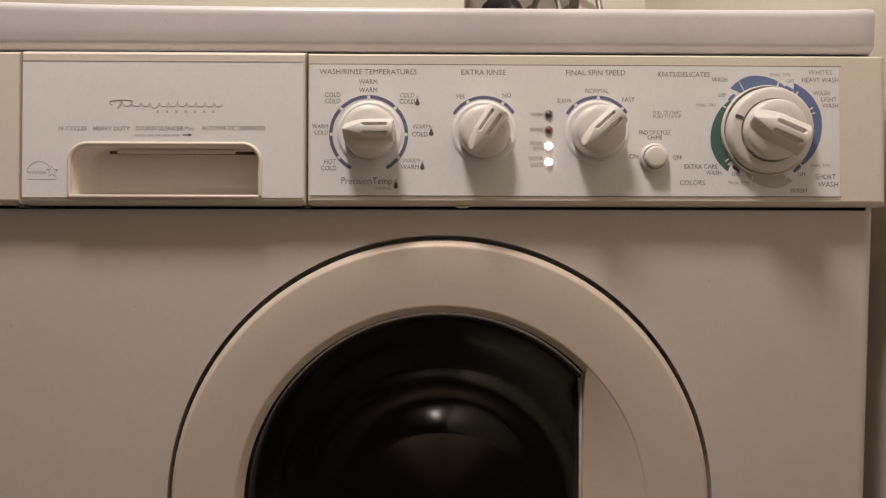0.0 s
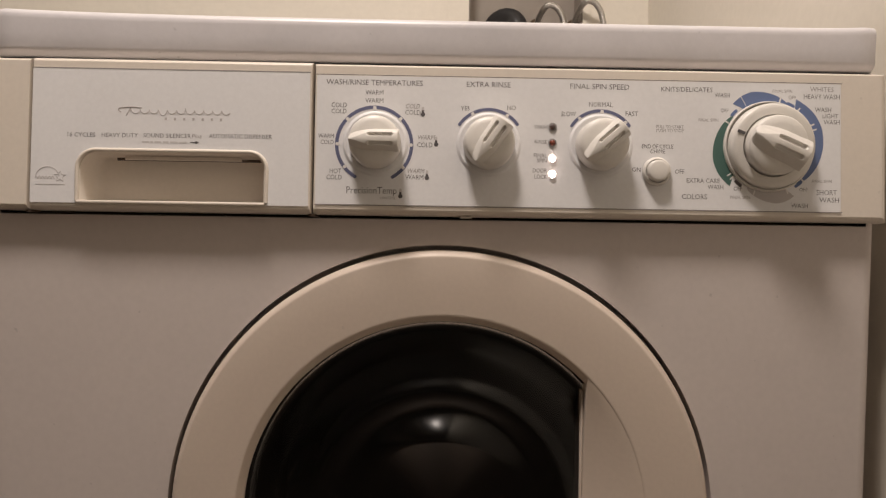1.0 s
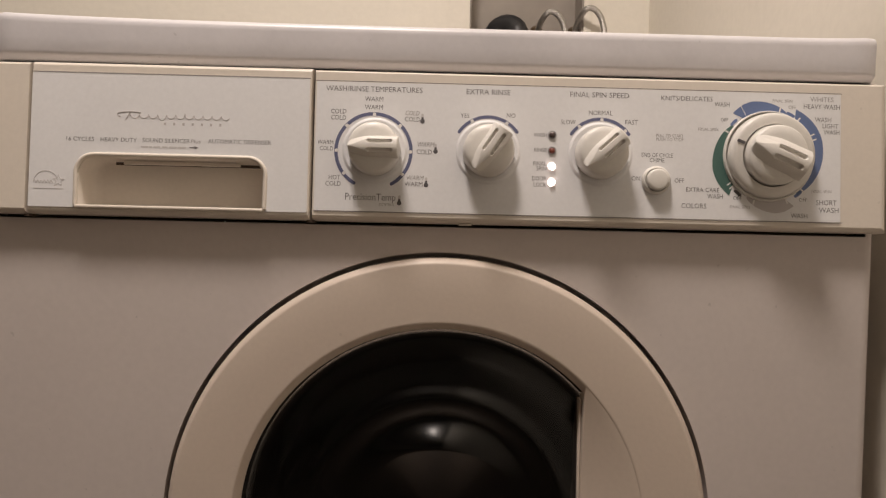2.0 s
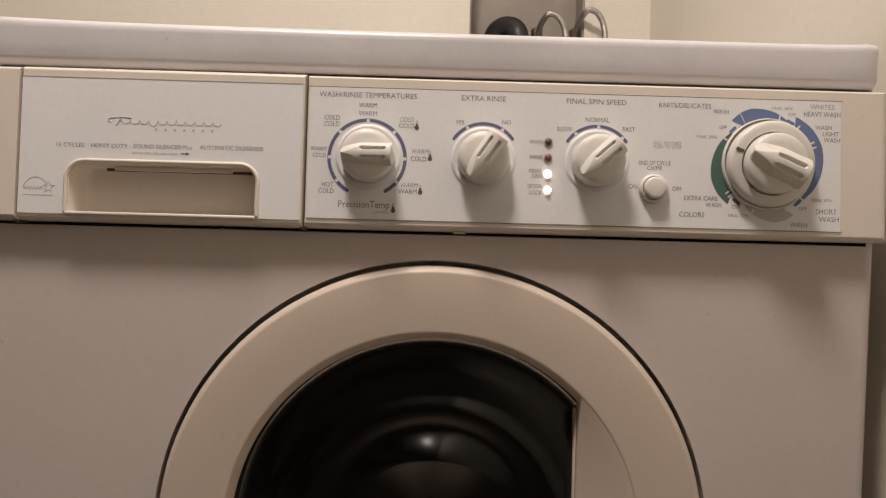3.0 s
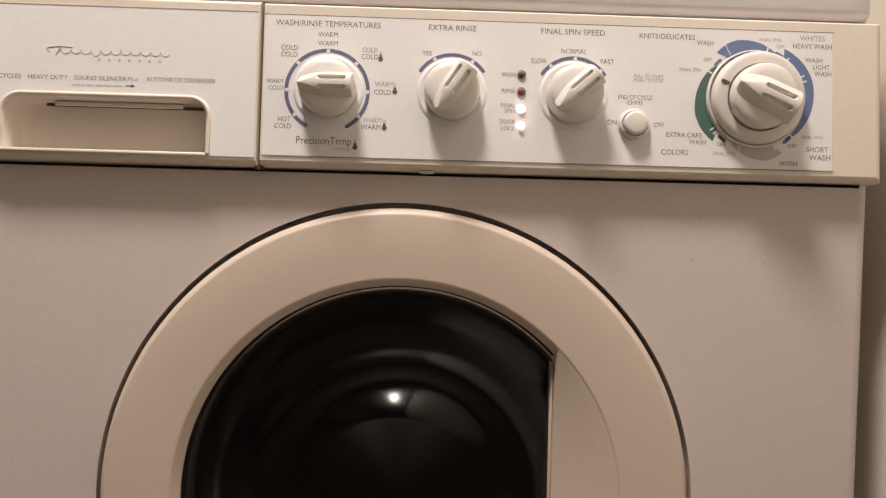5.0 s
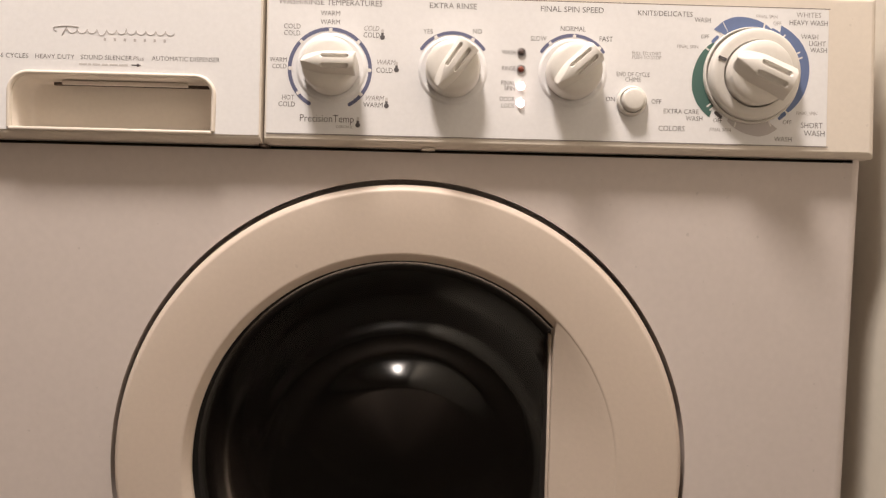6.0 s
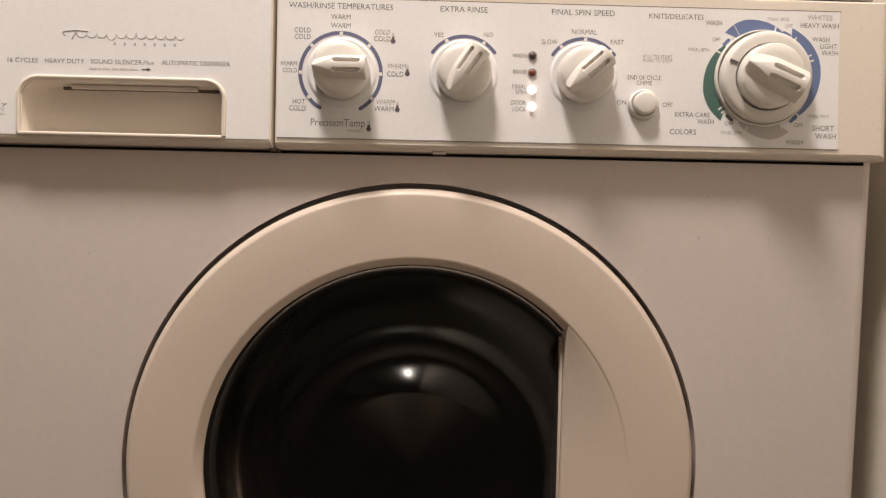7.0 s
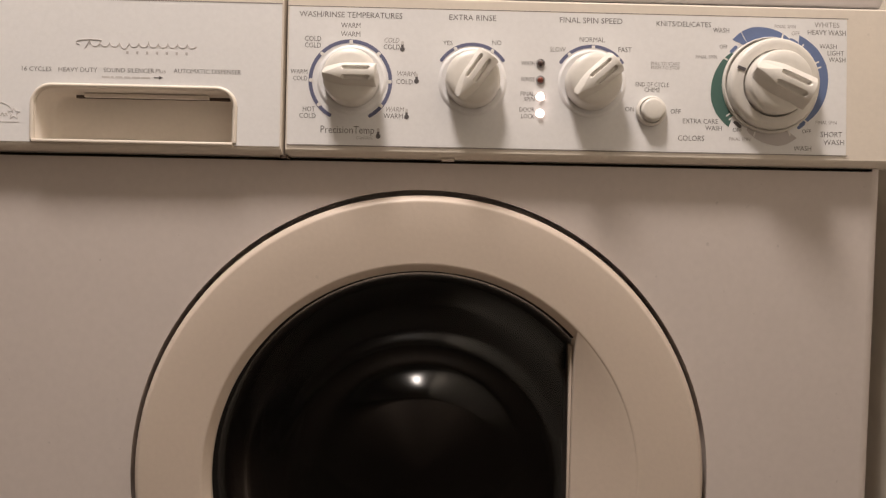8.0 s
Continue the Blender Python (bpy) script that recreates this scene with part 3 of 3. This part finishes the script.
def crescent(x, z, r0, a0, a1, material, label):
    n = 40
    outer = []
    for k in range(n + 1):
        s = k / n
        r = r0 + 0.0014 + 0.0082 * min(1, s * 1.55) ** 0.75 - 0.0014 * max(0, s - 0.8) / 0.2
        a = radians(a0 + (a1 - a0) * s)
        outer.append((x + r * math.cos(a), z - 0.757 + r * math.sin(a)))
    bm = plate([outer + arc(x, z - 0.757, r0, a1 - 6, a0, n)], 0.0001)
    bm.transform(FACE @ Matrix.Translation((0, 0, 0.00080)))
    part("printed_arc", bm, material, desk, label)


def tick(x, z, r0, r1, a, width, material=None):
    bm = plate([rounded(r0, r1, -width / 2, width / 2, width * 0.3, 2)], 0.0001)
    part("printed_tick", on_face(bm, x, z, 0.00090, a), material or WHITE_INK, desk)


for (x, z), r0, r1, a0, a1, ticks in (((-0.0585, 0.8130), 0.0286, 0.0313, -60, 240, (-38, 0, 45, 90, 137, 180, 218)), (K2, 0.0270, 0.0295, 36, 146, (58, 118)), (K3, 0.0270, 0.0295, 36, 146, (44, 88, 128))):
    band(x, z, r0, r1, a0, a1, SLATE, label="slate blue printed arc")
    for a in ticks:
        tick(x, z, r0 - 0.001, r1 - 0.0004, a, 0.0026)
crescent(*KD, 0.0366, 66, 130, BLUE, "blue printed crescent")
crescent(*KD, 0.0366, -52, 60, BLUE, "blue printed crescent")
crescent(*KD, 0.0366, 140, 226, GREEN, "dark green printed crescent")
crescent(*KD, 0.0366, 243, 298, GREY_INK, "pale silver printed crescent")
for a, r0, r1 in ((76, 0.037, 0.042), (51, 0.037, 0.041), (27, 0.037, 0.042), (21, 0.037, 0.042), (-44, 0.037, 0.041), (127, 0.037, 0.040), (150, 0.037, 0.041), (216, 0.037, 0.041), (221, 0.037, 0.041), (253, 0.037, 0.041), (293, 0.037, 0.041)):
    tick(*KD, r0, r1, a, 0.0012)
tick(*KD, 0.0372, 0.0462, 119, 0.0005)
for a, m in ((62, BLUE), (136, BLUE), (231, INK), (-51, BLUE)):
    band(*KD, 0.0375, 0.0400, a - 3.5, a + 3.5, m, name="printed_mark")


def words(body, x, z, height, width=0.0, material=None, parent=None, align="C", slant=0.0, name="printed_word"):
    """Printed words with cap height and, where given, a set width."""
    cu = bpy.data.curves.new("words", "FONT")
    cu.body, cu.size, cu.resolution_u, cu.offset = body, 1.0, 2, -0.006
    tmp = bpy.data.objects.new("words", cu)
    me = bpy.data.meshes.new_from_object(tmp)
    bpy.data.objects.remove(tmp)
    bpy.data.curves.remove(cu)
    co = np.empty(len(me.vertices) * 3)
    me.vertices.foreach_get("co", co)
    co = co.reshape(-1, 3)
    lo, hi = co.min(0), co.max(0)
    cap = 0.70
    sy = height / cap
    sx = width / (hi[0] - lo[0]) if width else sy * 0.92
    w = (hi[0] - lo[0]) * sx
    off = {"C": -w / 2, "L": 0.0, "R": -w}[align]
    co[:, 1] = (co[:, 1] - cap / 2) * sy
    co[:, 0] = (co[:, 0] - lo[0]) * sx + off + co[:, 1] * slant
    me.vertices.foreach_set("co", co.ravel())
    me.transform(FACE @ Matrix.Translation((x, z - 0.757, 0.00070)))
    me.materials.append(material or INK)
    ob = new(name, me)
    ob.parent = parent or desk
    return ob


HEAD, LAB, TINY = 0.0043, 0.0038, 0.0026
words("WASH/RINSE TEMPERATURES", -0.0590, 0.8629, HEAD, 0.0770)
words("EXTRA RINSE", 0.0325, 0.8629, HEAD, 0.0352)
words("FINAL SPIN SPEED", 0.1220, 0.8629, HEAD, 0.0475)
words("KNITS/DELICATES", 0.1925, 0.8619, 0.0039, 0.0415)
words("WARM", -0.0590, 0.8549, LAB, 0.0144)
words("WARM", -0.0590, 0.8484, LAB, 0.0144)
words("COLD", -0.0870, 0.8444, LAB, 0.0122)
words("COLD", -0.0870, 0.8394, LAB, 0.0119)
words("COLD", -0.0280, 0.8444, LAB, 0.0112, PALE_INK, slant=0.2)
words("COLD", -0.0280, 0.8394, LAB, 0.0122)
words("WARM", -0.0970, 0.8194, 0.0034, 0.0125)
words("COLD", -0.0960, 0.8144, 0.0034, 0.0105)
words("WARM", -0.0170, 0.8194, LAB, 0.0137, PALE_INK, slant=0.2)
words("COLD", -0.0180, 0.8134, LAB, 0.0122)
words("HOT", -0.0890, 0.7914, LAB, 0.0090)
words("COLD", -0.0900, 0.7864, LAB, 0.0122)
words("WARM", -0.0250, 0.7924, LAB, 0.0137, PALE_INK, slant=0.2)
words("WARM", -0.0260, 0.7874, LAB, 0.0144)
words("PrecisionTemp", -0.0600, 0.7764, 0.0056, 0.0400)
words("CONTROL", -0.0470, 0.7704, 0.0021, 0.0125, PALE_INK)
words("YES", 0.0140, 0.8434, 0.0034, 0.0070)
words("NO", 0.0510, 0.8444, 0.0036, 0.0068)
words("SLOW", 0.0970, 0.8404, LAB, 0.0118)
words("NORMAL", 0.1230, 0.8484, LAB, 0.0190)
words("FAST", 0.1480, 0.8414, LAB, 0.0100)
words("WASH", 0.0800, 0.8294, 0.0032, 0.0105, align="R")
words("RINSE", 0.0800, 0.8174, 0.0032, 0.0100, align="R")
words("FINAL", 0.0800, 0.8064, 0.0034, 0.0105, align="R")
words("SPIN", 0.0800, 0.8024, 0.0034, 0.0080, align="R")
words("DOOR", 0.0800, 0.7944, 0.0034, 0.0112, align="R")
words("LOCK", 0.0800, 0.7894, 0.0034, 0.0098, align="R")
words("PULL TO START", 0.1790, 0.8314, TINY, 0.0220, PALE_INK)
words("PUSH TO STOP", 0.1790, 0.8284, TINY, 0.0220, PALE_INK)
words("END OF CYCLE", 0.1690, 0.8154, 0.0034, 0.0251)
words("CHIME", 0.1690, 0.8114, 0.0034, 0.0118)
words("ON", 0.1520, 0.7964, 0.0036, 0.0068)
words("OFF", 0.1870, 0.7954, 0.0036, 0.0075)
words("WASH", 0.2210, 0.8579, 0.0037, 0.0122)
words("FINAL SPIN", 0.2700, 0.8619, TINY, 0.0159, PALE_INK)
words("OFF", 0.2780, 0.8569, 0.0030, 0.0061, PALE_INK)
words("WHITES", 0.3020, 0.8639, 0.0039, 0.0190, PALE_INK)
words("HEAVY WASH", 0.3020, 0.8579, 0.0039, 0.0292)
words("WASH", 0.3030, 0.8474, 0.0036, 0.0131)
words("LIGHT", 0.3090, 0.8424, 0.0036, 0.0126)
words("WASH", 0.3100, 0.8374, 0.0036, 0.0128)
words("OFF", 0.2230, 0.8454, 0.0030, 0.0060)
words("FINAL SPIN", 0.2100, 0.8374, TINY, 0.0159, PALE_INK)
words("EXTRA CARE", 0.2060, 0.7884, 0.0036, 0.0267)
words("WASH", 0.2160, 0.7834, 0.0036, 0.0125)
words("OFF", 0.2340, 0.7824, 0.0032, 0.0068)
words("FINAL SPIN", 0.2360, 0.7754, TINY, 0.0159, PALE_INK)
words("COLORS", 0.1990, 0.7754, 0.0041, 0.0200)
words("WASH", 0.2840, 0.7694, 0.0036, 0.0134)
words("OFF", 0.2870, 0.7824, 0.0030, 0.0065)
words("FINAL SPIN", 0.3020, 0.7894, TINY, 0.0159, PALE_INK)
words("SHORT", 0.3060, 0.7804, 0.0042, 0.0164)
words("WASH", 0.3080, 0.7744, 0.0042, 0.0158)
words("16 CYCLES", -0.2911, 0.8170, 0.0034, 0.0218, parent=tray)
words("HEAVY DUTY", -0.2608, 0.8170, 0.0034, 0.0285, parent=tray)
words("SOUND SILENCER", -0.2232, 0.8172, 0.0034, 0.0375, parent=tray)
words("Plus", -0.1996, 0.8172, 0.0032, 0.0076, PALE_INK, parent=tray, slant=0.2)
words("AUTOMATIC DISPENSER", -0.1650, 0.8176, 0.0034, 0.0500, parent=tray)


def thermometer(x, z, h):
    y = z - 0.757
    stem = plate([arc(x, y + h * 0.40, h * 0.13, 0, 180, 8) + [(x - h * 0.13, y + h * 0.02), (x + h * 0.13, y + h * 0.02)]], 0.0004)
    stem.transform(FACE @ Matrix.Translation((0, 0, 0.00072)))
    t = part("thermometer_mark", stem, SILVER, desk, "small thermometer mark with a dark bulb")
    bulb = plate([arc(x, y - h * 0.28, h * 0.24, 122, 418, 16) + [(x + h * 0.12, y + h * 0.16), (x - h * 0.12, y + h * 0.16)]], 0.0004)
    bulb.transform(FACE @ Matrix.Translation((0, 0, 0.00080)))
    part("bulb", bulb, INK, t)


for x, z, h in ((-0.0200, 0.8400, 0.0075), (-0.0090, 0.8160, 0.0075), (-0.0160, 0.7890, 0.0075), (-0.0370, 0.7740, 0.0075)):
    thermometer(x, z, h)


def emblem():
    """The maker's marks on the drawer, as plain strokes: a script-like line, a row of small blocks, a small round badge."""
    pts = []
    for i in range(161):
        s = i / 160
        x = -0.2540 + 0.0790 * s
        wob = math.sin(s * 22 * math.pi)
        tall = 1.9 if int(s * 11) in (3, 6) else 1.0
        pts.append((x + 0.0012 * math.cos(s * 22 * math.pi), 0.8362 - 0.757 + 0.0016 * wob * (tall if wob * (1 if int(s * 11) != 3 else -1) > 0 else 1), 0.0009))
    part("script_emblem", on_face(sweep([(a, b, 0.0006) for a, b, c in pts], 0.00034, 6)), GREY_INK, tray, "silver script-like emblem stroke")
    curl = [(-0.2590 - 0.0034 * math.sin(a / 5.0), 0.0805 + 0.0017 * math.cos(a / 5.0), 0.0006) for a in range(15)][::-1]
    curl += [(-0.2590 + 0.0150 * k / 8, 0.0822 + 0.0006 * math.sin(k / 2.5), 0.0006) for k in range(1, 9)]
    part("emblem_stroke", on_face(sweep(curl, 0.00042, 6)), GREY_INK, tray)
    part("emblem_stroke", on_face(sweep([(-0.2560 + 0.0035 * k / 6, 0.0762 + 0.0060 * k / 6, 0.0006) for k in range(7)], 0.00045, 6)), GREY_INK, tray)
    for k in range(7):
        x = -0.2255 + 0.0073 * k
        part("emblem_block", bar(x, x + 0.0017, 0.8296, 0.8316, 0.00075, 0.0001), GREY_INK, tray)
    for x0, x1 in ((-0.2430, -0.2372), (-0.2365, -0.2342), (-0.2332, -0.2278), (-0.2265, -0.2220), (-0.2208, -0.2148), (-0.2140, -0.2076)):
        part("small_print", bar(x0, x1, 0.8113, 0.8126, 0.00075, 0.0001), SILVER, tray)
    arrow = plate([[(-0.0035, -0.0004), (0.0005, -0.0004), (0.0005, -0.0013), (0.0035, 0), (0.0005, 0.0013), (0.0005, 0.0004), (-0.0035, 0.0004)]], 0.0003)
    part("printed_arrow", on_face(arrow, -0.2012, 0.8121, 0.00075), INK, tray)
    c = (-0.3170, 0.7815)
    part("badge_arc", on_face(sweep([(x, y, 0.0006) for x, y in arc(0, 0, 0.0095, 12, 178, 24)], 0.00028, 6), *c), GREY_INK, tray)
    part("badge_line", bar(-0.3262, -0.3030, 0.7766, 0.7771, 0.00075, 0.0001), GREY_INK, tray)
    star = [(r * math.cos(radians(90 + 36 * k)), r * math.sin(radians(90 + 36 * k)), 0.0006) for k, r in enumerate([0.0048, 0.002] * 5)]
    part("badge_star", on_face(sweep(star, 0.00028, 6, closed=True), -0.3070, 0.7832), GREY_INK, tray)
    part("badge_stroke", on_face(sweep([(-0.0095 + 0.015 * k / 40, 0.0012 * math.sin(k * 0.9) + 0.0006, 0.0006) for k in range(41)], 0.0003, 6), -0.3170, 0.7818), GREY_INK, tray)


emblem()
